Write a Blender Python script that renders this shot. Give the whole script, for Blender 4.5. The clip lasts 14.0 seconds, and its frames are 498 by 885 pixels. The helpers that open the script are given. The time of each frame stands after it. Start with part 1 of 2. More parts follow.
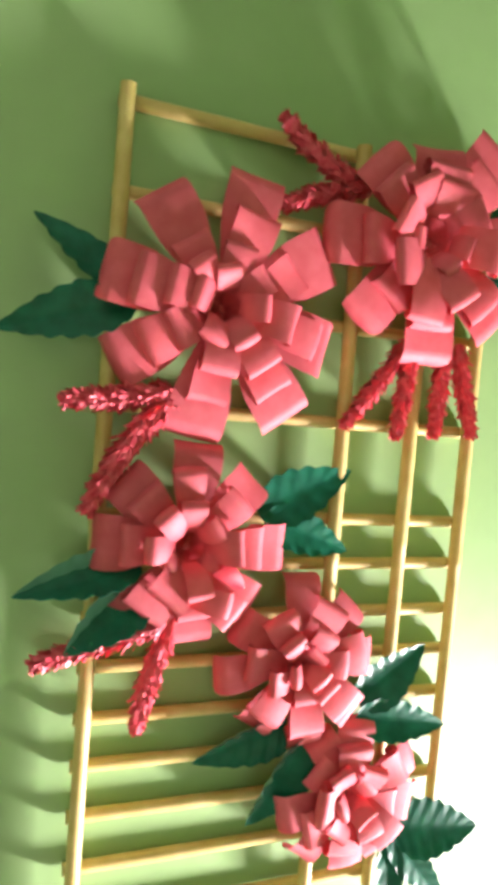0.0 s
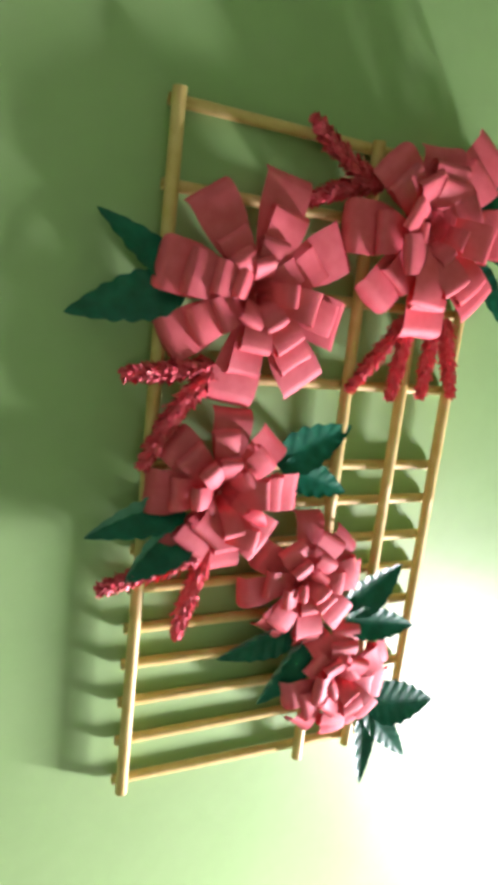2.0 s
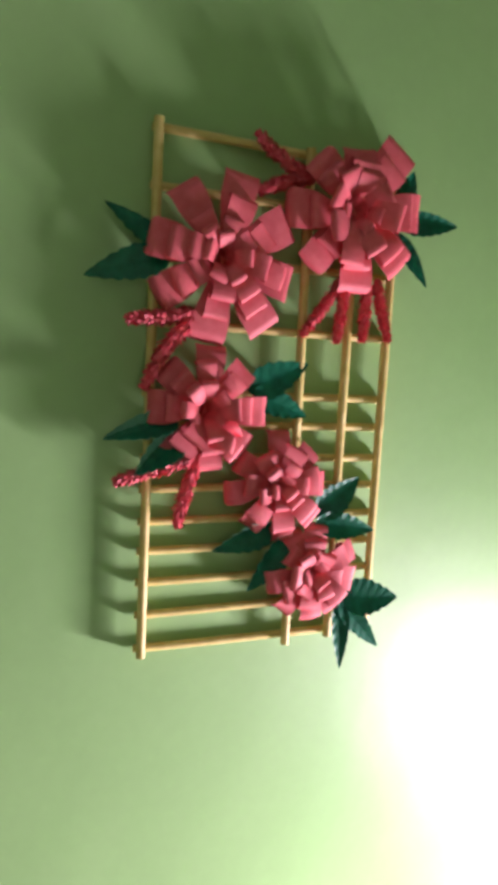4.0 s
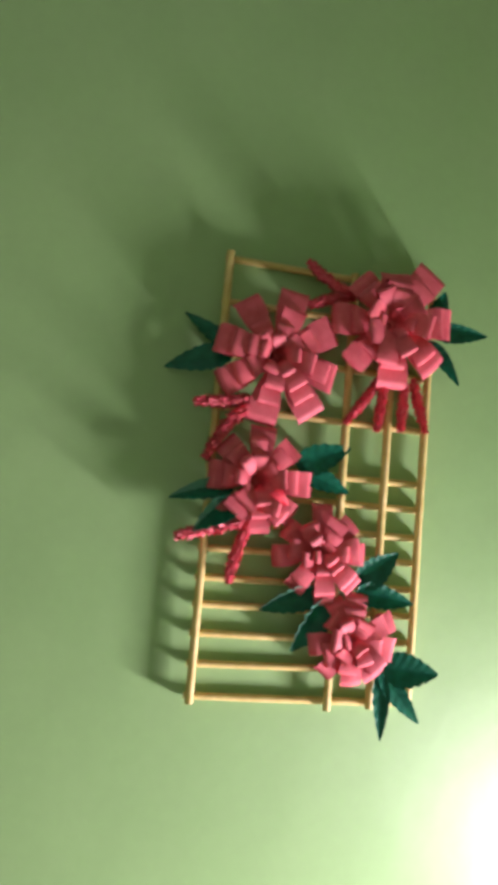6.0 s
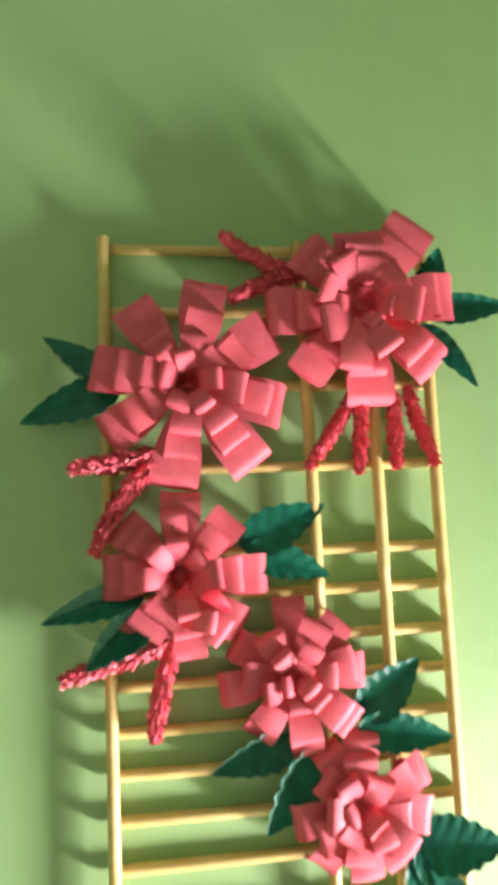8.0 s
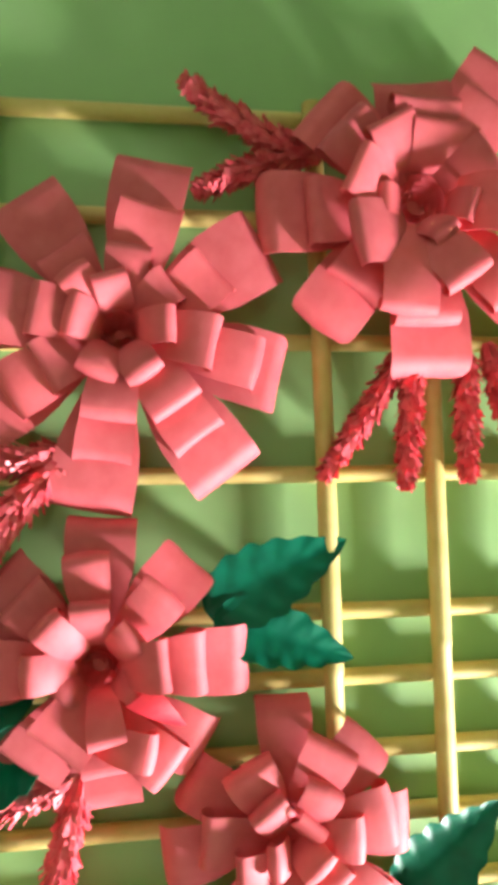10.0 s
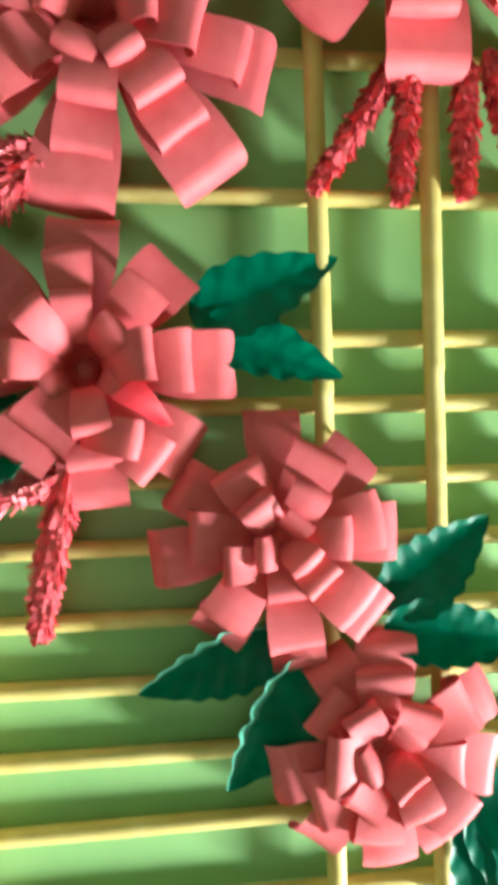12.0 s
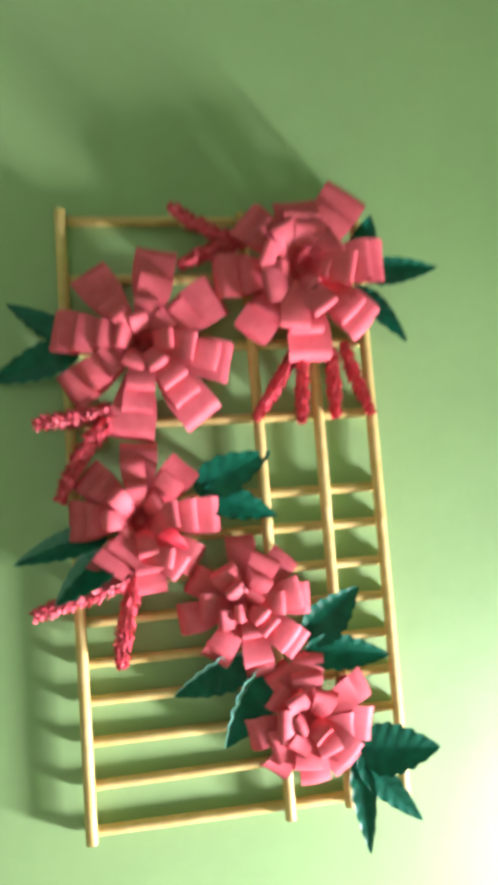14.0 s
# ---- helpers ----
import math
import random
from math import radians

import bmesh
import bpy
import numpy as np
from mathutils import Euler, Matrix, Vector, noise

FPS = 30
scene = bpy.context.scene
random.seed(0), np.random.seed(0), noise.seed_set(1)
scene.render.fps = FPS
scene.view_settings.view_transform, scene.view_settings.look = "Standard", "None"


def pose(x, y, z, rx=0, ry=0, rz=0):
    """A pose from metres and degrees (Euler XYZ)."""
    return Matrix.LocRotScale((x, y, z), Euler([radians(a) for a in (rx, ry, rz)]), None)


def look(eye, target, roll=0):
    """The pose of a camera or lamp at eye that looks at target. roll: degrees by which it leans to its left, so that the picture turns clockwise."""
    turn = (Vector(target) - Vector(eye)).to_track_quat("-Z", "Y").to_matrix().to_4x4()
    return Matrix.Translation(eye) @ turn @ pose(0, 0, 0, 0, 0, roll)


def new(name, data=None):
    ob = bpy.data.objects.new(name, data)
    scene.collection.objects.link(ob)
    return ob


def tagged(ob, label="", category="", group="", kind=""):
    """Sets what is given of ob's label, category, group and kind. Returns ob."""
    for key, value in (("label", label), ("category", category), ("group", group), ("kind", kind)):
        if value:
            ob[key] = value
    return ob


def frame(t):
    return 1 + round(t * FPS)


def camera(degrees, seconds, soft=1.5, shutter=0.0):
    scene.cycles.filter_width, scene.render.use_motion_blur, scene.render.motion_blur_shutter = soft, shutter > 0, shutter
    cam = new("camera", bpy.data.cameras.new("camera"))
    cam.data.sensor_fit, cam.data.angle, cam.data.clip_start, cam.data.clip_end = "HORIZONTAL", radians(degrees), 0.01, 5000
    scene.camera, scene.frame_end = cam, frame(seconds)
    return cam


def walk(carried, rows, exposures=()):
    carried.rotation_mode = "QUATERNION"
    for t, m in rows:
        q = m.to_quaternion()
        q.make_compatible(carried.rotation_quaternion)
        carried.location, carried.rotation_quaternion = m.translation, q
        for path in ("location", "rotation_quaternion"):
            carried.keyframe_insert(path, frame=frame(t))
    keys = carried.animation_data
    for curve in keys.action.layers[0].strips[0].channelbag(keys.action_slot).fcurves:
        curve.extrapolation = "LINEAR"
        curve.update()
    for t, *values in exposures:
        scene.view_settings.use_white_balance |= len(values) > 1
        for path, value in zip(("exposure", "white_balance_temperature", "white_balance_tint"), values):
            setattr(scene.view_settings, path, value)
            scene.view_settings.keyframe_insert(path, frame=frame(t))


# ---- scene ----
cam = camera(40.2, 14.0, soft=5.5, shutter=0.6)
PATH = [
    (0, (0.005, 0.001, 1.517), (0.717, 1.866, 1.397), 5.0),
    (0.5, (-0.048, 0.027, 1.548), (0.857, 1.789, 1.28), 5.8),
    (1, (-0.051, 0.018, 1.577), (0.856, 1.761, 1.21), 4.1),
    (1.5, (-0.071, -0.034, 1.58), (0.84, 1.723, 1.29), 4.8),
    (2, (-0.091, -0.046, 1.576), (0.791, 1.699, 1.153), 6.8),
    (2.5, (-0.09, -0.077, 1.568), (0.797, 1.67, 1.166), 6.2),
    (3, (-0.1, -0.119, 1.55), (0.757, 1.644, 1.152), 5.6),
    (5.5, (-0.106, -0.412, 1.39), (0.43, 1.512, 1.493), 4.5),
    (6, (-0.062, -0.404, 1.386), (0.356, 1.544, 1.564), 5.3),
    (6.5, (0.07, -0.409, 1.355), (0.243, 1.567, 1.606), -2.1),
    (7, (0.116, -0.342, 1.378), (0.295, 1.635, 1.619), -2.1),
    (7.5, (0.116, -0.233, 1.433), (0.366, 1.739, 1.652), -2.5),
    (10, (0.167, 0.099, 1.501), (0.411, 2.081, 1.627), -1.0),
    (10.5, (0.161, 0.111, 1.479), (0.454, 2.089, 1.515), -1.2),
    (11, (0.164, 0.109, 1.453), (0.445, 2.09, 1.431), -1.4),
    (11.5, (0.167, 0.113, 1.43), (0.426, 2.095, 1.368), -1.2),
    (12, (0.174, 0.11, 1.384), (0.406, 2.097, 1.352), -1.1),
    (12.5, (0.179, 0.104, 1.362), (0.457, 2.081, 1.25), -1.1),
    (13, (0.167, 0.062, 1.342), (0.582, 2.018, 1.286), -1.3),
    (13.5, (0.149, -0.048, 1.372), (0.456, 1.926, 1.473), -2.6),
    (14, (0.133, -0.19, 1.432), (0.463, 1.776, 1.585), -3.9),
]
EXPOSURES = [(0.0, 0.66, 6700, 22), (0.5, 0.58, 6500, 22), (1.0, 0.42, 6450, 23), (1.5, 0.3, 6400, 24), (2.0, 0.15, 6350, 25), (2.5, -0.05, 6300, 27), (3.0, -0.31, 6300, 28), (5.5, -0.4, 6400, 28), (6.0, -0.38, 6400, 28), (6.5, -0.37, 6400, 27), (7.0, -0.1, 6500, 24), (7.5, 0.17, 6600, 23), (10.0, 0.64, 6550, 5), (10.5, 0.55, 6350, -5), (11.0, 0.47, 6100, -10), (11.5, 0.43, 6050, -12), (12.0, 0.26, 6050, -15), (12.5, -0.1, 6100, -5), (13.0, -0.42, 6100, 14), (13.5, 0.04, 6150, 20), (14.0, 0.25, 6200, 22)]
walk(cam, [(t, look(eye, target, roll)) for t, eye, target, roll in PATH], EXPOSURES)

# ---- light: a key lamp low at the side near the corner, an added fill lamp behind ----
WALL_Y = 0.4702          # face of the green wall
EAST_X = 1.18           # face of the side wall
# extent of the unseen room; far walls set back to cut bounced light
X0, Y0, TOP = -3.6, -3.4, 2.9
world = bpy.data.worlds.new("sky")
scene.world = world
world.use_nodes = True
sky = world.node_tree.nodes.new("ShaderNodeTexSky")
sky.sky_type, sky.sun_disc = "NISHITA", False
sky.sun_elevation, sky.sun_rotation = radians(40), radians(90)
world.node_tree.links.new(sky.outputs[0], world.node_tree.nodes["Background"].inputs[0])
world.node_tree.nodes["Background"].inputs[1].default_value = 0.1


def area_lamp(name, m, wide, high, watts, colour):
    lamp = bpy.data.lights.new(name, "AREA")
    lamp.shape, lamp.size, lamp.size_y, lamp.energy, lamp.color = "RECTANGLE", wide, high, watts, colour
    ob = new(name, lamp)
    ob.matrix_world = m
    return ob


SIDE = (0.09, 0.58)     # y and z of the side opening's middle
# unseen key source, placed from the cast shadows; its wall opening is made up
area_lamp("side_key", look((EAST_X + 0.06, SIDE[0], SIDE[1]), (0.2, SIDE[0], SIDE[1] - 0.15)), 0.27, 0.13, 78.0, (1.0, 0.94, 0.97))
# fill lamp added to brighten fronts and shadows; no window is known here
area_lamp("back_fill", look((-0.5, Y0 - 0.02, 1.6), (-0.5, 0.0, 1.6)), 1.1, 1.1, 5.5, (1.0, 0.97, 0.70))


# ---- materials ----
def material(name, colour, rough, metal=0.0):
    mat = bpy.data.materials.new(name)
    mat.use_nodes = True
    nodes, links = mat.node_tree.nodes, mat.node_tree.links
    bsdf = nodes["Principled BSDF"]
    bsdf.inputs["Base Color"].default_value = (*colour, 1)
    bsdf.inputs["Roughness"].default_value = rough
    bsdf.inputs["Metallic"].default_value = metal
    return mat, nodes, links, bsdf


def noise_node(nodes, links, scale, detail=3.0, coords="Object", stretch=None):
    tc = nodes.new("ShaderNodeTexCoord")
    n = nodes.new("ShaderNodeTexNoise")
    n.inputs["Scale"].default_value, n.inputs["Detail"].default_value = scale, detail
    if stretch:
        mp = nodes.new("ShaderNodeMapping")
        mp.inputs["Scale"].default_value = stretch
        links.new(tc.outputs[coords], mp.inputs["Vector"])
        links.new(mp.outputs[0], n.inputs["Vector"])
    else:
        links.new(tc.outputs[coords], n.inputs["Vector"])
    return n


def ramp_node(nodes, links, source, a, b, lo=0.3, hi=0.7):
    r = nodes.new("ShaderNodeValToRGB")
    r.color_ramp.elements[0].position, r.color_ramp.elements[1].position = lo, hi
    r.color_ramp.elements[0].color, r.color_ramp.elements[1].color = (*a, 1), (*b, 1)
    links.new(source, r.inputs[0])
    return r


def bump_node(nodes, links, source, bsdf, strength, distance):
    b = nodes.new("ShaderNodeBump")
    b.inputs["Strength"].default_value, b.inputs["Distance"].default_value = strength, distance
    links.new(source, b.inputs["Height"])
    links.new(b.outputs[0], bsdf.inputs["Normal"])
    return b


def wall_paint():
    mat, n, l, bsdf = material("green_wall_paint", (0.3, 0.5, 0.2), 0.46)
    bsdf.inputs["Specular IOR Level"].default_value = 0.85
    big = noise_node(n, l, 3.0, 4.0)
    col = ramp_node(n, l, big.outputs[0], (0.267, 0.463, 0.178), (0.312, 0.517, 0.21))
    fine = noise_node(n, l, 60.0, 3.0)
    mix = n.new("ShaderNodeMix")
    mix.data_type, mix.blend_type = "RGBA", "MULTIPLY"
    mix.inputs[0].default_value = 0.25
    tint = ramp_node(n, l, fine.outputs[0], (0.85, 0.85, 0.85), (1, 1, 1))
    l.new(col.outputs[0], mix.inputs[6])
    l.new(tint.outputs[0], mix.inputs[7])
    l.new(mix.outputs[2], bsdf.inputs["Base Color"])
    wavy = noise_node(n, l, 14.0, 5.0)
    bump_node(n, l, wavy.outputs[0], bsdf, 0.25, 0.004)
    return mat


def paper(name, dark, light, rough=0.62, glow=0.27):
    """Coloured craft paper: a little light comes through it."""
    mat, n, l, bsdf = material(name, light, rough)
    bsdf.inputs["Specular IOR Level"].default_value = 0.7
    grain = noise_node(n, l, 90.0, 4.0)
    col = ramp_node(n, l, grain.outputs[0], dark, light)
    info = n.new("ShaderNodeObjectInfo")
    hsv = n.new("ShaderNodeHueSaturation")
    span = n.new("ShaderNodeMapRange")
    span.inputs["To Min"].default_value, span.inputs["To Max"].default_value = 0.88, 1.06
    l.new(info.outputs["Random"], span.inputs["Value"])
    l.new(span.outputs[0], hsv.inputs["Value"])
    l.new(col.outputs[0], hsv.inputs["Color"])
    l.new(hsv.outputs[0], bsdf.inputs["Base Color"])
    fibre = noise_node(n, l, 420.0, 2.0)
    bump_node(n, l, fibre.outputs[0], bsdf, 0.15, 0.0006)
    if glow:
        tr = n.new("ShaderNodeBsdfTranslucent")
        l.new(hsv.outputs[0], tr.inputs["Color"])
        mix = n.new("ShaderNodeMixShader")
        mix.inputs[0].default_value = glow
        l.new(bsdf.outputs[0], mix.inputs[1])
        l.new(tr.outputs[0], mix.inputs[2])
        l.new(mix.outputs[0], n["Material Output"].inputs["Surface"])
    return mat


def foil(name, dark, light, rough, metal, scale):
    mat, n, l, bsdf = material(name, light, rough, metal)
    spots = noise_node(n, l, scale, 3.0)
    col = ramp_node(n, l, spots.outputs[0], dark, light)
    l.new(col.outputs[0], bsdf.inputs["Base Color"])
    bsdf.inputs["Specular IOR Level"].default_value = 0.3 if metal else 0.25
    bump_node(n, l, spots.outputs[0], bsdf, 0.12, 0.001)
    return mat


def rolled_paper():
    mat, n, l, bsdf = material("cream_rolled_paper", (0.7, 0.55, 0.2), 0.5)
    streak = noise_node(n, l, 55.0, 4.0)
    col = ramp_node(n, l, streak.outputs[0], (0.62, 0.46, 0.14), (0.76, 0.6, 0.25))
    blot = noise_node(n, l, 12.0, 2.0)
    tint = ramp_node(n, l, blot.outputs[0], (0.84, 0.8, 0.68), (1, 1, 1), 0.35, 0.6)
    mix = n.new("ShaderNodeMix")
    mix.data_type, mix.blend_type = "RGBA", "MULTIPLY"
    mix.inputs[0].default_value = 0.6
    l.new(col.outputs[0], mix.inputs[6])
    l.new(tint.outputs[0], mix.inputs[7])
    l.new(mix.outputs[2], bsdf.inputs["Base Color"])
    bump_node(n, l, streak.outputs[0], bsdf, 0.2, 0.001)
    return mat


def plaster(name, a, b):
    mat, n, l, bsdf = material(name, a, 0.7)
    big = noise_node(n, l, 4.0, 4.0)
    l.new(ramp_node(n, l, big.outputs[0], a, b).outputs[0], bsdf.inputs["Base Color"])
    return mat


GREEN_PAINT = wall_paint()
PINK = paper("coral_pink_paper", (0.85, 0.132, 0.168), (0.93, 0.182, 0.228))
LEAF = foil("dark_green_foil_paper", (0.001, 0.095, 0.052), (0.003, 0.155, 0.088), 0.4, 0.0, 60)
LEAF_RIM = foil("pale_mint_rim_paper", (0.1, 0.32, 0.24), (0.16, 0.42, 0.32), 0.5, 0.0, 60)
# coral paper again, with the red of light shining through put into its colour
RED_GLOW = paper("red_glow_paper", (0.74, 0.018, 0.045), (0.8, 0.03, 0.06))
TINSEL = foil("pink_tinsel_foil", (0.74, 0.06, 0.095), (0.88, 0.18, 0.22), 0.42, 0.06, 200)
CREAM = rolled_paper()
CEILING_WHITE = plaster("white_ceiling_paint", (0.72, 0.72, 0.68), (0.8, 0.8, 0.77))
FLOOR_TILE = plaster("pale_floor_screed", (0.35, 0.32, 0.28), (0.45, 0.42, 0.37))


# ---- building helpers ----
def part(name, bm, mat, parent=None, label="", smooth=True):
    me = bpy.data.meshes.new(name)
    bmesh.ops.recalc_face_normals(bm, faces=bm.faces)
    for e in bm.edges:
        e.smooth = e.calc_face_angle(0.0) < 0.8
    bm.to_mesh(me)
    bm.free()
    me.materials.append(mat)
    for p in me.polygons:
        p.use_smooth = smooth
    ob = new(name, me)
    if parent:
        ob.parent = parent
    if label:
        ob["label"] = label
    return ob


def empty(name, place):
    ob = new(name)
    ob.empty_display_size = 0.02
    ob.location = place
    return ob


def slab(name, lo, hi, mat, label, category):
    bm = bmesh.new()
    bmesh.ops.create_cube(bm, size=1)
    for v in bm.verts:
        v.co = Vector([lo[i] if v.co[i] < 0 else hi[i] for i in range(3)])
    return tagged(part(name, bm, mat, smooth=False), label, category, kind="structure")


def pierced(name, lo, hi, hole_lo, hole_hi, axis, mat, label, category):
    """A wall with one opening through it; axis is the one across the wall."""
    bm = bmesh.new()
    a, b = [i for i in range(3) if i != axis]
    us, vs = (lo[a], hole_lo[a], hole_hi[a], hi[a]), (lo[b], hole_lo[b], hole_hi[b], hi[b])
    grid = {}
    for s, w in ((0, lo[axis]), (1, hi[axis])):
        for i, u in enumerate(us):
            for j, v in enumerate(vs):
                co = [0, 0, 0]
                co[a], co[b], co[axis] = u, v, w
                grid[s, i, j] = bm.verts.new(co)
    for s in (0, 1):
        for i in range(3):
            for j in range(3):
                if (i, j) != (1, 1):
                    bm.faces.new([grid[s, i, j], grid[s, i + 1, j], grid[s, i + 1, j + 1], grid[s, i, j + 1]])
    rims = [((0, 0), (3, 0)), ((3, 0), (3, 3)), ((3, 3), (0, 3)), ((0, 3), (0, 0)), ((1, 1), (2, 1)), ((2, 1), (2, 2)), ((2, 2), (1, 2)), ((1, 2), (1, 1))]
    for (i, j), (k, m) in rims:
        n = max(abs(k - i), abs(m - j))
        for q in range(n):
            p0 = (i + (k - i) * q // n, j + (m - j) * q // n)
            p1 = (i + (k - i) * (q + 1) // n, j + (m - j) * (q + 1) // n)
            bm.faces.new([grid[0, p0[0], p0[1]], grid[0, p1[0], p1[1]], grid[1, p1[0], p1[1]], grid[1, p0[0], p0[1]]])
    return tagged(part(name, bm, mat, smooth=False), label, category, kind="structure")


# ---- the room: only wall_north is seen, the rest is assumed around the lamps ----
slab("wall_north", (X0 - 0.15, WALL_Y, 0), (EAST_X + 0.15, WALL_Y + 0.15, TOP), GREEN_PAINT, "smooth wall painted soft green with a faint sheen", "wall")
slab("wall_west", (X0 - 0.15, Y0, 0), (X0, WALL_Y, TOP), GREEN_PAINT, "assumed plain wall painted soft green", "wall")
pierced("wall_east", (EAST_X, Y0, 0), (EAST_X + 0.15, WALL_Y, TOP), (EAST_X, SIDE[0] - 0.24, SIDE[1] - 0.12), (EAST_X + 0.15, SIDE[0] + 0.24, SIDE[1] + 0.24), 0, GREEN_PAINT, "unseen green side wall with a made-up low wide opening", "wall")
pierced("wall_south", (X0 - 0.15, Y0 - 0.15, 0), (EAST_X + 0.15, Y0, TOP), (-1.1, Y0 - 0.15, 1.0), (0.1, Y0, 2.2), 1, GREEN_PAINT, "unseen green back wall with an added opening for the fill lamp", "wall")
slab("floor", (X0, Y0, -0.1), (EAST_X, WALL_Y, 0), FLOOR_TILE, "assumed pale plain floor", "floor")
slab("ceiling", (X0 - 0.15, Y0 - 0.15, TOP), (EAST_X + 0.15, WALL_Y + 0.15, TOP + 0.1), CEILING_WHITE, "assumed plain white ceiling", "ceiling")


# ---- the trellis of rolled paper sticks ----
def stick(a, b, r, joint=None, seed=0):
    """A slightly uneven hollow tube from a to b; at the fraction joint a thicker sleeve begins."""
    rnd = random.Random(seed)
    a, b = Vector(a), Vector(b)
    way = (b - a).normalized()
    u = way.cross(Vector((0, 1, 0))).normalized()
    v = way.cross(u)
    bm = bmesh.new()
    stops = [(i / 12, r * (1 + rnd.uniform(-0.03, 0.03))) for i in range(13)]
    if joint:
        stops = [(t, q * (1.02 if t > joint else 0.975)) for t, q in stops]
        stops += [(joint - 0.003, r * 0.96), (joint - 0.001, r * 1.05), (joint + 0.006, r * 1.05), (joint + 0.01, r * 1.02)]
    stops = sorted(stops)
    stops = [(0.0, r * 0.72)] + stops + [(1.0, r * 0.72)]
    stops = [(0.025, r * 0.68)] + stops + [(0.975, r * 0.68)]
    bow = [rnd.uniform(-0.0006, 0.0006) for _ in range(2)]
    rings = []
    for t, q in stops:
        c = a.lerp(b, t) + (u * bow[0] + v * bow[1]) * math.sin(math.pi * t)
        rings.append([bm.verts.new(c + q * (math.cos(k * math.pi / 7) * u + math.sin(k * math.pi / 7) * v)) for k in range(14)])
    for p, q in zip(rings, rings[1:]):
        for k in range(14):
            bm.faces.new([p[k], p[(k + 1) % 14], q[(k + 1) % 14], q[k]])
    bm.faces.new(rings[0])
    bm.faces.new(rings[-1])
    return bm


UPRIGHT_Y, RUNG_Y = 0.4545, 0.4645
trellis = tagged(empty("wall_trellis", (0.22, UPRIGHT_Y, 1.135)), "ladder-like trellis of cream rolled paper sticks on a wall", "wall hanging")
uprights = ((0.0745, 0.0765, 1.134, 1.713), (0.2485, 0.2565, 1.13, 1.71), (0.3105, 0.3145, 1.134, 1.71), (0.3645, 0.369, 1.135, 1.712))
rungs = (1.706, 1.648, 1.578, 1.5075, 1.432, 1.3965, 1.36, 1.325, 1.288, 1.2545, 1.218, 1.18, 1.1405)


def on_trellis(bm):
    for v in bm.verts:
        v.co -= trellis.location
    return bm


for i, (xt, xb, zb, zt) in enumerate(uprights):
    part("upright_stick", on_trellis(stick((xb, UPRIGHT_Y, zb), (xt, UPRIGHT_Y, zt), 0.0053, (0.5, 0.47, 0.487, 0.457)[i], i)), CREAM, trellis)
for i, z in enumerate(rungs):
    part("rung_stick", on_trellis(stick((0.0705, RUNG_Y, z), (0.373, RUNG_Y, z + 0.001 * ((i * 7) % 3 - 1)), 0.0047, None, 20 + i)), CREAM, trellis)


# ---- paper flowers ----
def petal(radius, width, rise, curl, turn, start=0.006, foot=0.004, bow=0.2, rnd=random, round_off=0.15, waist=0.34):
    """A strip of paper that runs out along +x, rises along +z and rolls back at its end."""
    tilt = math.atan2(rise - foot, max(radius - start - curl, 0.004))
    n1, n2 = 7, 10
    run = max(radius - start - curl, 0.003)
    for _ in range(3):
        r, h = start, foot
        line = [(r, h, tilt + bow)]
        for i in range(n1):
            a = tilt + bow * (1 - 2 * (i + 0.5) / n1)
            r, h = r + math.cos(a) * run / n1, h + math.sin(a) * run / n1
            line.append((r, h, a))
        step = turn / n2
        for i in range(n2):
            a = tilt - bow - (i + 0.5) * step
            r, h = r + math.cos(a) * curl * step, h + math.sin(a) * curl * step
            line.append((r, h, a))
        run = max(run + (radius - max(p[0] for p in line)) / math.cos(tilt), 0.003)
    ways = [0.0]
    for p, q in zip(line, line[1:]):
        ways.append(ways[-1] + math.hypot(q[0] - p[0], q[1] - p[1]))
    corner = round_off * width
    bm = bmesh.new()
    twist, cup = rnd.uniform(-0.04, 0.04), rnd.uniform(-0.0012, 0.0016)
    thick = 0.0004
    sheets = []
    for side in (0, 1):
        rows = []
        for i, (r, h, a) in enumerate(line):
            s = ways[i] / ways[-1]
            ease = min(s / 0.65, 1.0)
            w = width * (waist + (1 - waist) * ease * ease * (3 - 2 * ease))
            left = ways[-1] - ways[i]
            if left < corner:
                w -= 1.6 * (corner - math.sqrt(corner * corner - (corner - left) ** 2))
            row = []
            for j in range(5):
                q = j / 2 - 1
                nx, nz = -math.sin(a), math.cos(a)
                off = side * -thick + cup * (1 - q * q) + twist * q * w * 0.5 * s
                row.append(bm.verts.new((r + nx * off, q * w / 2, h + nz * off)))
            rows.append(row)
        sheets.append(rows)
    last = len(line) - 1
    for rows in sheets:
        for i in range(last):
            for j in range(4):
                bm.faces.new([rows[i][j], rows[i][j + 1], rows[i + 1][j + 1], rows[i + 1][j]])
    p, q = sheets
    for i in range(last):
        for j in (0, 4):
            bm.faces.new([p[i][j], p[i + 1][j], q[i + 1][j], q[i][j]])
    for j in range(4):
        for i in (0, last):
            bm.faces.new([p[i][j], p[i][j + 1], q[i][j + 1], q[i][j]])
    return bm


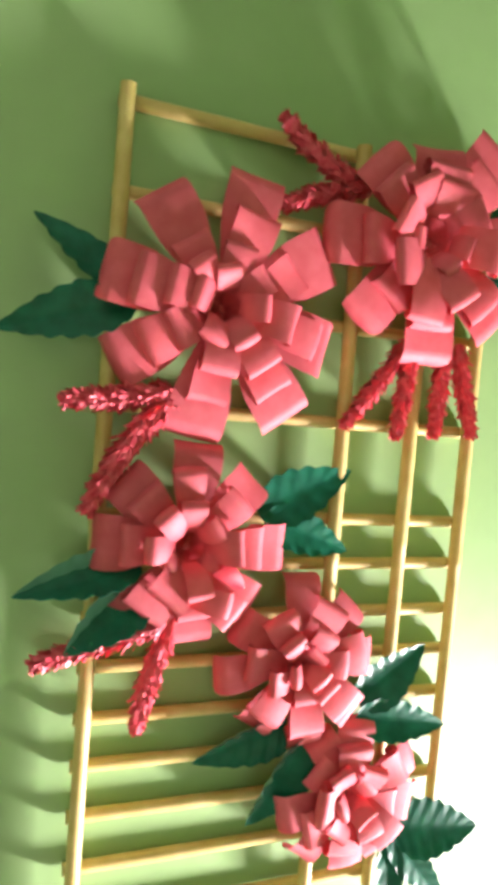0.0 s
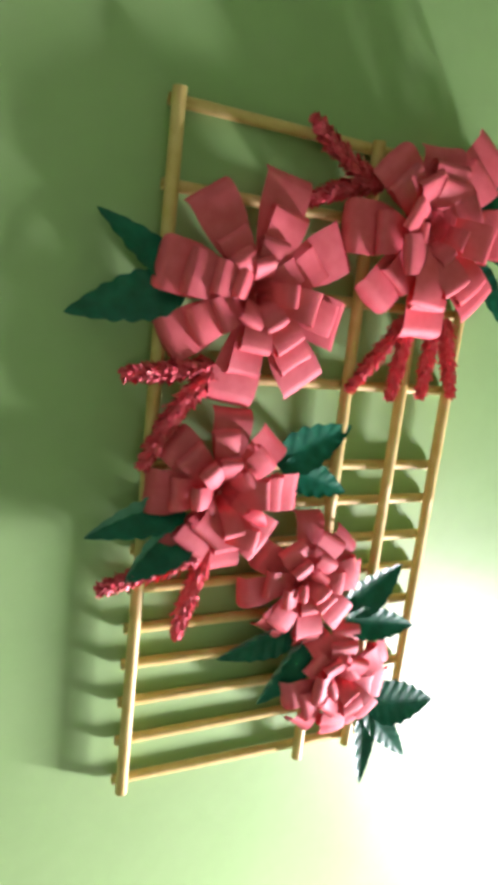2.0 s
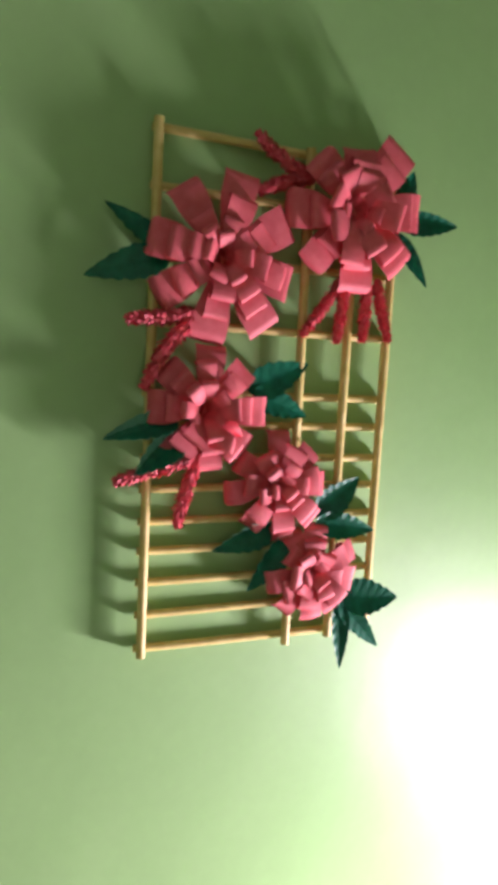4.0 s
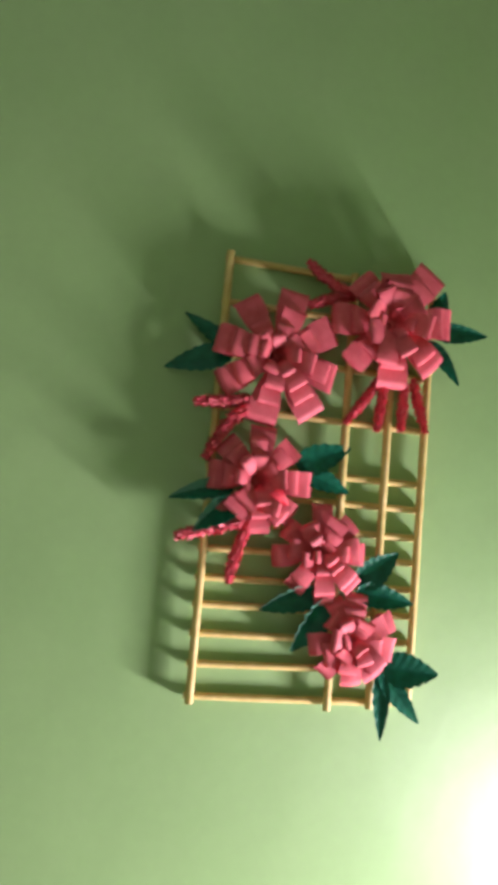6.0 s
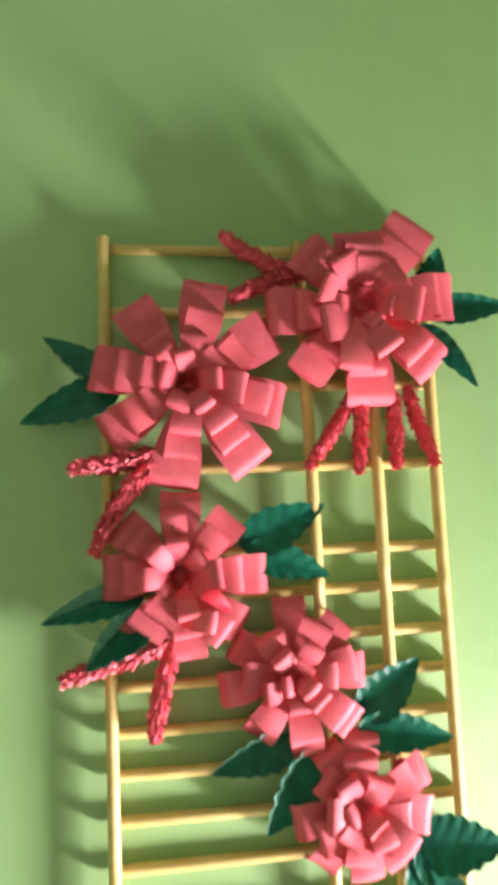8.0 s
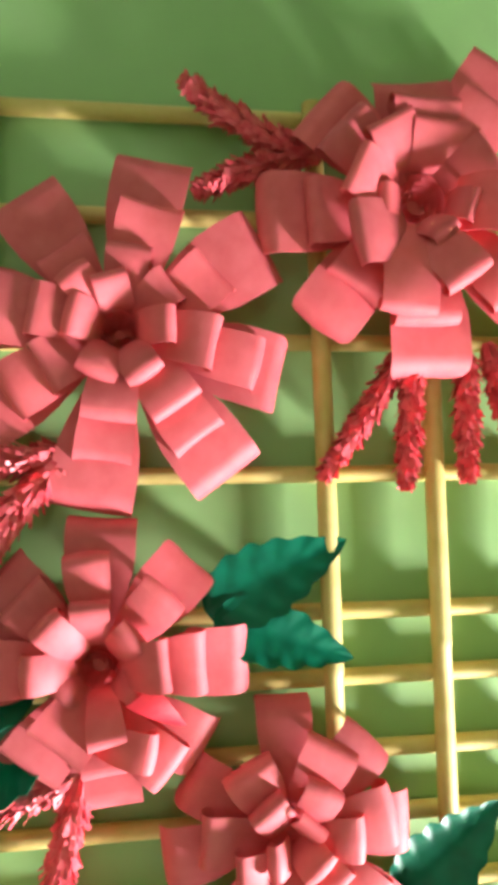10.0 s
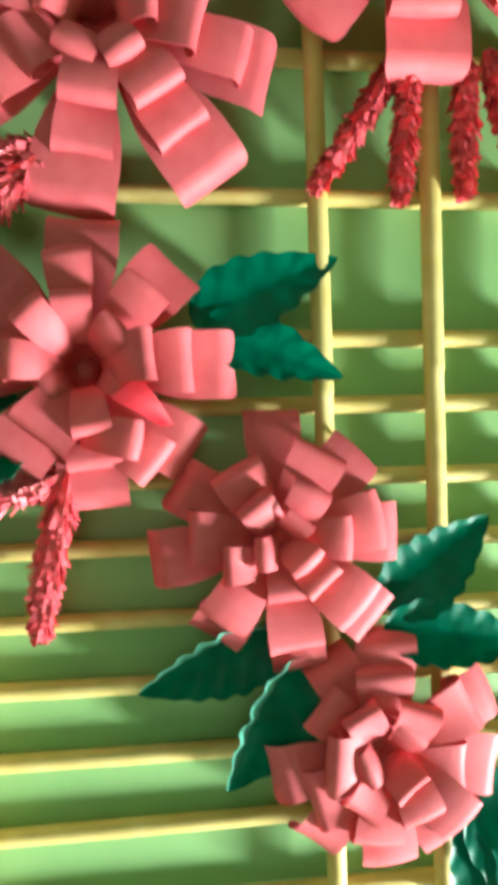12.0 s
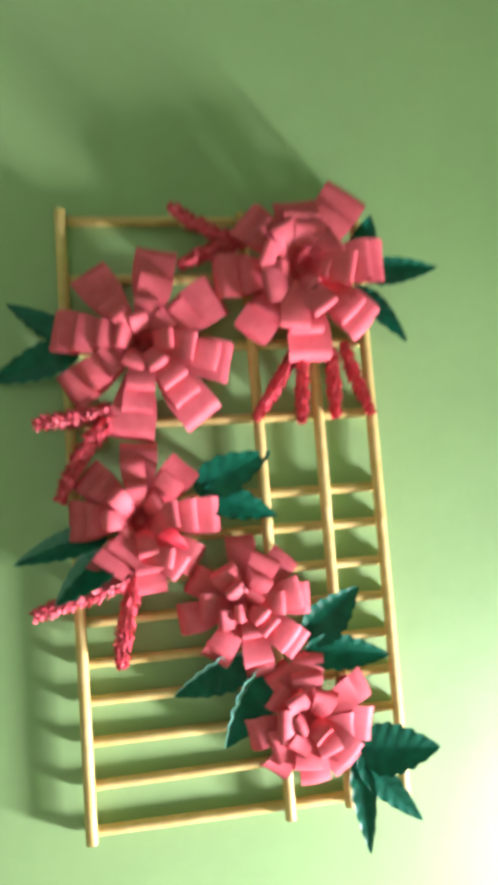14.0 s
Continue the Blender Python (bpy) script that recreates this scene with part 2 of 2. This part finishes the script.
def rolled_heart(radius, height):
    """The rolled paper tube in the middle of a flower: a loose spiral wall."""
    bm = bmesh.new()
    n = 54
    low, high = [], []
    for i in range(n + 1):
        a = i / n * 3.3 * 2 * math.pi
        r = radius * (0.3 + 0.7 * i / n)
        low.append(bm.verts.new((r * 0.85 * math.cos(a), r * 0.85 * math.sin(a), 0.003)))
        high.append(bm.verts.new((r * math.cos(a), r * math.sin(a), height * (0.6 + 0.4 * i / n))))
    for i in range(n):
        bm.faces.new([low[i], low[i + 1], high[i + 1], high[i]])
    return bm


def folded_strip(start, end, wide, narrow, high, low):
    """A petal doubled over: two leaves of paper that meet in a sharp crease along one side."""
    bm = bmesh.new()
    n = 8
    crease, upper, lower = [], [], []
    for i in range(n + 1):
        s = i / n
        x, w = start + (end - start) * s, wide + (narrow - wide) * s ** 1.3
        z = high + (low - high) * s + 0.004 * math.sin(math.pi * s)
        crease.append(bm.verts.new((x, w * 0.5, z)))
        upper.append([bm.verts.new((x - 0.004 * q, w * (0.5 - q), z + 0.0016 * math.sin(math.pi * q) - 0.003 * q)) for q in (0.33, 0.66, 1.0)])
        lower.append([bm.verts.new((x - 0.002 * q, w * (0.5 - q * 0.9), z - 0.0012 - 0.006 * q)) for q in (0.33, 0.66, 1.0)])
    for i in range(n):
        for side in (upper, lower):
            a, b = [crease[i], *side[i]], [crease[i + 1], *side[i + 1]]
            for j in range(3):
                bm.faces.new([a[j], a[j + 1], b[j + 1], b[j]])
    return bm


# local flower axes: x along the wall, y up the wall, z towards the room
def flower(place, label, rings, heart, hollow, seed, round_off=0.3):
    """rings: from the outermost inwards, the height of its rolls and its petals as (degrees, reach, width, skew)."""
    rnd = random.Random(seed)
    root = tagged(empty("paper_flower", place), label, "paper flower", "paper flowers on the trellis")
    root.rotation_euler = (radians(90), 0, 0)
    for level, (rise, ring) in enumerate(rings):
        step = min(level, 3)
        for deg, reach, width, *skew in ring:
            skew = skew[0] if skew else 0
            top = rise + rnd.uniform(-0.0015, 0.0015)
            if level == 0:
                bm = petal(reach, width, top, rnd.uniform(0.0085, 0.0115), rnd.uniform(1.6, 2.2), bow=0.2, rnd=rnd, round_off=round_off)
            else:
                bm = petal(reach, width, top, min(0.0058 - 0.0006 * step, reach * 0.2) * rnd.uniform(0.88, 1.15), rnd.uniform(3.2, 4.3), min(hollow, reach * 0.48), top * (0.1, 0.2, 0.35, 0.45)[step], (0.2, 0.34, 0.42, 0.45)[step], rnd, 0.12, (0.34, 0.5, 0.75, 1.0)[step])
            ob = part("petal", bm, PINK, root)
            way, aim = radians(deg), radians(deg + skew)
            ob.location = (reach * (math.cos(way) - math.cos(aim)), reach * (math.sin(way) - math.sin(aim)), 0)
            ob.rotation_euler = (rnd.uniform(-0.07, 0.07), rnd.uniform(-0.03, 0.03), aim)
    bm = bmesh.new()
    bmesh.ops.create_circle(bm, cap_ends=True, segments=20, radius=0.017)
    for v in bm.verts:
        v.co.z = 0.0022
    part("backing_disc", bm, PINK, root, smooth=False)
    if heart:
        part("rolled_heart", rolled_heart(*heart), PINK, root)
    return root


BASE_Y = 0.4475
flower((0.1447, BASE_Y, 1.5778), "large coral-pink paper flower with eight wide curled petals",
       [(0.012, [(125, 0.085, 0.038), (78, 0.094, 0.039), (32, 0.087, 0.042), (-15, 0.085, 0.041), (-53, 0.091, 0.04), (-100, 0.089, 0.042), (212, 0.082, 0.037), (170, 0.082, 0.041)]),
        (0.02, [(124, 0.05, 0.027), (75, 0.066, 0.031), (33, 0.058, 0.028, 10), (-14, 0.071, 0.027), (-53, 0.068, 0.028), (-98, 0.065, 0.028), (211, 0.061, 0.03), (170, 0.063, 0.034)]),
        (0.027, [(130, 0.036, 0.018), (80, 0.041, 0.022), (38, 0.035, 0.02), (-12, 0.049, 0.027), (-55, 0.049, 0.027), (-97, 0.046, 0.026), (211, 0.042, 0.027), (169, 0.042, 0.026)]),
        (0.031, [(101, 0.026, 0.017, 6), (2, 0.028, 0.018), (-57, 0.028, 0.019), (-117, 0.0265, 0.02), (166, 0.025, 0.021)])],
       (0.0092, 0.02), 0.0085, 11)
flower((0.3, BASE_Y - 0.002, 1.648), "large full coral-pink paper flower with a deep dark centre",
       [(0.018, [(93, 0.066, 0.042), (54, 0.091, 0.045), (3, 0.086, 0.043), (-45, 0.088, 0.042), (-89, 0.093, 0.043), (-130, 0.086, 0.037, 2), (187, 0.085, 0.043, -6), (139, 0.073, 0.04)]),
        (0.028, [(90, 0.052, 0.036), (50, 0.062, 0.036), (3, 0.067, 0.038), (-47, 0.068, 0.034), (-91, 0.069, 0.033), (-130, 0.064, 0.031, 2), (192, 0.063, 0.034, -10), (143, 0.056, 0.033, -6)]),
        (0.029, [(122, 0.043, 0.028), (78, 0.04, 0.03, 6), (32, 0.044, 0.028)]),
        (0.04, [(-12, 0.047, 0.031), (-73, 0.053, 0.027, 17), (-104, 0.067, 0.028, 8), (-146, 0.05, 0.032, -24), (170, 0.043, 0.027, -15)]),
        (0.038, [(-20, 0.026, 0.018), (194, 0.03, 0.015, -13), (-78, 0.029, 0.017, 31)])],
       (0.0145, 0.014), 0.0165, 12)
folded = flower((0.134, BASE_Y, 1.416), "coral-pink paper flower with one folded petal coloured red as if light shone through",
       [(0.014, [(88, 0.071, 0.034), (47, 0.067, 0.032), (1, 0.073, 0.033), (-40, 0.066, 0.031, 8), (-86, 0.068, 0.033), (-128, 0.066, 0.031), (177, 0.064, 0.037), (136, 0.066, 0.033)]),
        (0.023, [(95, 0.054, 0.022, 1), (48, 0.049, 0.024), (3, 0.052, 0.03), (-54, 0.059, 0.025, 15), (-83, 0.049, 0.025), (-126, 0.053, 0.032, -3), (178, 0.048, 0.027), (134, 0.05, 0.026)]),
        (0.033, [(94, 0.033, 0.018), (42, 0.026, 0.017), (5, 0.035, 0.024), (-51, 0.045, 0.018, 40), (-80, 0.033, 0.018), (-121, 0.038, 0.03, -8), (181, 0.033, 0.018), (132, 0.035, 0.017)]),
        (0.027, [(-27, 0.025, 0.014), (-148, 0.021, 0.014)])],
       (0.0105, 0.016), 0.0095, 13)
# this petal's red stands for light coming through coral paper
tip = part("folded_petal", folded_strip(0.0, 0.026, 0.015, 0.003, 0.027, 0.017), RED_GLOW, folded, "folded petal with the red of light through paper put into its colour")
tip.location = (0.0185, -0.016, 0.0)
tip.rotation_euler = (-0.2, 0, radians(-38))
flower((0.226, BASE_Y - 0.001, 1.332), "small coral-pink paper flower with many tightly curled strips",
       [(0.011, [(92, 0.063, 0.028), (46, 0.059, 0.029), (1, 0.061, 0.029), (-42, 0.067, 0.029), (-81, 0.067, 0.027), (-124, 0.06, 0.028), (188, 0.063, 0.029), (150, 0.058, 0.028)]),
        (0.019, [(64, 0.048, 0.028, -2), (9, 0.051, 0.029, 3), (-42, 0.053, 0.029), (-82, 0.055, 0.027), (-127, 0.049, 0.026), (175, 0.045, 0.025), (122, 0.041, 0.026, -2)]),
        (0.026, [(59, 0.03, 0.02, 3), (0, 0.033, 0.021), (-48, 0.031, 0.02), (-86, 0.029, 0.019), (-163, 0.031, 0.018, -17), (128, 0.025, 0.019, -1)]),
        (0.03, [(48, 0.015, 0.015), (-43, 0.0175, 0.018, -7), (-153, 0.0155, 0.016, -22)])],
       None, 0.004, 14)
flower((0.276, BASE_Y - 0.002, 1.225), "small rosette of coral-pink curled paper strips",
       [(0.012, [(87, 0.058, 0.031), (121, 0.055, 0.026), (25, 0.064, 0.028), (-11, 0.063, 0.031), (-52, 0.061, 0.031), (-87, 0.059, 0.028), (-129, 0.059, 0.026), (190, 0.057, 0.028)]),
        (0.019, [(90, 0.042, 0.029), (28, 0.051, 0.027), (143, 0.042, 0.025), (-14, 0.043, 0.023, 12), (-98, 0.044, 0.026), (-150, 0.043, 0.03, -15), (-42, 0.053, 0.026, -5)]),
        (0.026, [(120, 0.029, 0.019, 2), (58, 0.03, 0.022, 14), (-63, 0.034, 0.022, -9), (-124, 0.03, 0.02, -6), (178, 0.03, 0.03), (45, 0.02, 0.017)]),
        (0.03, [(-52, 0.0185, 0.019, 2), (-158, 0.0145, 0.018, 3)])],
       None, 0.004, 15)


# ---- serrated leaves ----
def leaf_mesh(length, width, fold, seed, rim, curl, pleats):
    """A pointed leaf along +x, scalloped at the edge, pleated on both sides of its midrib, one rim (the sign of rim) curled up."""
    rnd = random.Random(seed)
    bm = bmesh.new()
    n, m, teeth = 64, 6, rnd.choice((6, 7))
    jag = [rnd.uniform(0.6, 1.4) for _ in range(teeth + 1)]
    droop, lean = rnd.uniform(0.02, 0.07), rnd.uniform(-0.05, 0.05)
    sheets = []
    for side in (0, 1):
        rows = []
        for i in range(n + 1):
            s = i / n
            shape = math.sin(math.pi * min(s ** 0.72, 1.0)) ** 0.75 * (1 - 0.25 * s) if 0 < s < 1 else 0.0
            lobe = (s * teeth) % 1.0
            tooth = 1 + 0.12 * jag[int(s * teeth)] * (math.sin(math.pi * lobe ** 1.6) - 0.6) * (0.6 + 0.7 * s)
            full = max(width * 0.6 * shape, 0.0003)
            half = full * tooth if shape else full
            row = []
            for j in range(-m, m + 1):
                q = j / m
                crease = 2 * math.pi * (s * teeth - abs(q) * 0.9)
                pleat = pleats * (math.sin(crease) + 0.3 * math.sin(2 * crease)) * min(1, 3 * abs(q)) * min(1, 3 * shape)
                y, z = q * half, fold * abs(q) * full + pleat - droop * length * s * s - side * 0.0004
                if q * rim > 0.52:
                    over = (abs(q) - 0.52) * full
                    y -= rim * over * 0.45 * curl
                    z += over * 1.3 * curl
                elif abs(j) == m:
                    z += 0.0006 * min(1, 1.6 * shape)
                row.append(bm.verts.new((s * length - abs(q) * 0.1 * width * shape * 0.3, y + lean * length * s * s, z)))
            rows.append(row)
        sheets.append(rows)
    for rows in sheets:
        for i in range(n):
            for j in range(2 * m):
                face = bm.faces.new([rows[i][j], rows[i][j + 1], rows[i + 1][j + 1], rows[i + 1][j]])
                # strongly curled leaves take the paler second colour on their curled rim
                face.material_index = int(curl > 0.5 and (j + 0.5 - m) / m * rim > 0.52)
    p, q = sheets
    for i in range(n):
        for j in (0, 2 * m):
            bm.faces.new([p[i][j], p[i + 1][j], q[i + 1][j], q[i][j]])
    for j in range(2 * m):
        for i in (0, n):
            bm.faces.new([p[i][j], p[i][j + 1], q[i][j + 1], q[i][j]])
    return bm


def place_leaf(root, base, tip, width, roll, fold, seed, curl, pleats):
    base, tip = Vector(base), Vector(tip)
    way = tip - base
    xa = way.normalized()
    za = Vector((0, -1, 0))
    za = (za - xa * za.dot(xa)).normalized()
    ya = za.cross(xa)
    turn = Matrix((xa, ya, za)).transposed().to_4x4() @ Matrix.Rotation(radians(roll), 4, "X")
    ob = part("leaf", leaf_mesh(way.length, width, fold, seed, 1 if ya.z > 0 else -1, curl, pleats), LEAF, root)
    ob.data.materials.append(LEAF_RIM)
    ob.matrix_basis = Matrix.Translation(base - root.location) @ turn


def sprig(label, leaves, seed, curl=0.0, pleats=0.00022):
    root = tagged(empty("leaf_sprig", leaves[0][0]), label, "paper leaves", "leaf sprigs on the trellis")
    for k, (base, tip, width, roll, fold) in enumerate(leaves):
        place_leaf(root, base, tip, width, roll, fold, seed * 10 + k, curl, pleats)


# ---- tinsel strands ----
def strand_mesh(base, tip, width, seed):
    """Fringe of narrow foil strips wound round a wire, thinner towards the tip."""
    rnd = random.Random(seed)
    base, tip = Vector(base), Vector(tip)
    way = (tip - base)
    xa = way.normalized()
    u = xa.cross(Vector((0, 1, 0))).normalized()
    v = xa.cross(u)
    side = rnd.uniform(-0.06, 0.06) * way.length
    bm = bmesh.new()
    for k in range(620):
        s = rnd.random()
        a = rnd.uniform(0, 2 * math.pi)
        out = math.cos(a) * u + math.sin(a) * v
        across = xa.cross(out)
        c = base.lerp(tip, s) + u * side * math.sin(math.pi * s)
        size = width * 0.5 * (1.0 - 0.4 * s ** 4) * rnd.uniform(0.75, 1.1)
        lean = rnd.uniform(1.2, 3.4)
        d = (out + xa * lean + across * rnd.uniform(-0.6, 0.6)).normalized()
        tilt = (across + out * rnd.uniform(-0.8, 0.8)).normalized() * rnd.uniform(0.0008, 0.0019)
        p = c + out * size * 0.25
        e = p + d * size * 1.05
        bm.faces.new([bm.verts.new(w) for w in (p - tilt, p + tilt, e + tilt, e - tilt)])
    return bm


def tinsel(label, strands, width, seed):
    root = tagged(empty("tinsel_spray", strands[0][0]), label, "tinsel", "tinsel sprays on the trellis")
    for k, (base, tip) in enumerate(strands):
        for name, bm in (("foil_fringe", strand_mesh(base, tip, width, seed * 10 + k)), ("core", stick(base, tip, width * 0.12))):
            for w in bm.verts:
                w.co -= root.location
            part(name, bm, TINSEL, root, smooth=name == "core")


sprig("pair of dark green foil leaves behind a large pink flower",
      [((0.086, 0.444, 1.579), (0.022, 0.452, 1.624), 0.027, 25, 0.25), ((0.088, 0.442, 1.576), (0.003, 0.45, 1.547), 0.034, 14, 0.25)], 1)
sprig("pair of dark green pleated leaves pointing over the sticks",
      [((0.186, 0.445, 1.438), (0.2595, 0.446, 1.4755), 0.036, -8, 0.15), ((0.19, 0.443, 1.436), (0.263, 0.447, 1.411), 0.031, -16, 0.2)], 2)
sprig("two dark green leaves tilted beside pink tinsel",
      [((0.104, 0.438, 1.402), (0.023, 0.432, 1.386), 0.03, 48, 0.2), ((0.112, 0.437, 1.385), (0.055, 0.432, 1.35), 0.033, 38, 0.2)], 3, 0.9)
sprig("two bright green pleated leaves between two small flowers",
      [((0.28, 0.442, 1.294), (0.334, 0.433, 1.338), 0.036, -12, 0.15), ((0.278, 0.438, 1.284), (0.358, 0.431, 1.279), 0.031, -16, 0.2)], 4, 0.25, 0.00015)
sprig("two dark green leaves with curled pale edges",
      [((0.232, 0.444, 1.282), (0.154, 0.452, 1.256), 0.034, 6, 0.2), ((0.246, 0.442, 1.272), (0.199, 0.445, 1.203), 0.038, 8, 0.2)], 5, 1.0, 0.0003)
sprig("three dark green fringed leaves at the trellis foot",
      [((0.322, 0.438, 1.191), (0.398, 0.428, 1.184), 0.042, -16, 0.15), ((0.322, 0.44, 1.185), (0.372, 0.429, 1.12), 0.025, 8, 0.2), ((0.322, 0.442, 1.185), (0.326, 0.432, 1.099), 0.021, 12, 0.25)], 6, 0.0, 0.00022)
sprig("three dark green leaves fanning out behind a large flower",
      [((0.36, 0.444, 1.652), (0.376, 0.436, 1.701), 0.028, 0, 0.2), ((0.362, 0.441, 1.64), (0.438, 0.427, 1.645), 0.028, -10, 0.25), ((0.352, 0.441, 1.628), (0.402, 0.424, 1.573), 0.025, -15, 0.25)], 7, 0.25)

tinsel("four pink tinsel strands hanging below a large flower",
       [((0.296, 0.441, 1.575), (0.25, 0.446, 1.507)), ((0.297, 0.44, 1.57), (0.293, 0.445, 1.502)), ((0.326, 0.44, 1.57), (0.327, 0.445, 1.505)), ((0.338, 0.441, 1.575), (0.363, 0.445, 1.507))], 0.02, 1)
tinsel("two pink tinsel strands beside a large flower",
       [((0.25, 0.442, 1.672), (0.181, 0.442, 1.71)), ((0.25, 0.441, 1.677), (0.188, 0.442, 1.654))], 0.022, 2)
tinsel("two pink tinsel strands between two flowers",
       [((0.122, 0.442, 1.518), (0.05, 0.442, 1.509)), ((0.12, 0.441, 1.52), (0.067, 0.436, 1.441))], 0.024, 3)
tinsel("two pink tinsel strands below a coral flower",
       [((0.128, 0.438, 1.365), (0.042, 0.438, 1.34)), ((0.127, 0.437, 1.37), (0.111, 0.446, 1.29))], 0.023, 4)
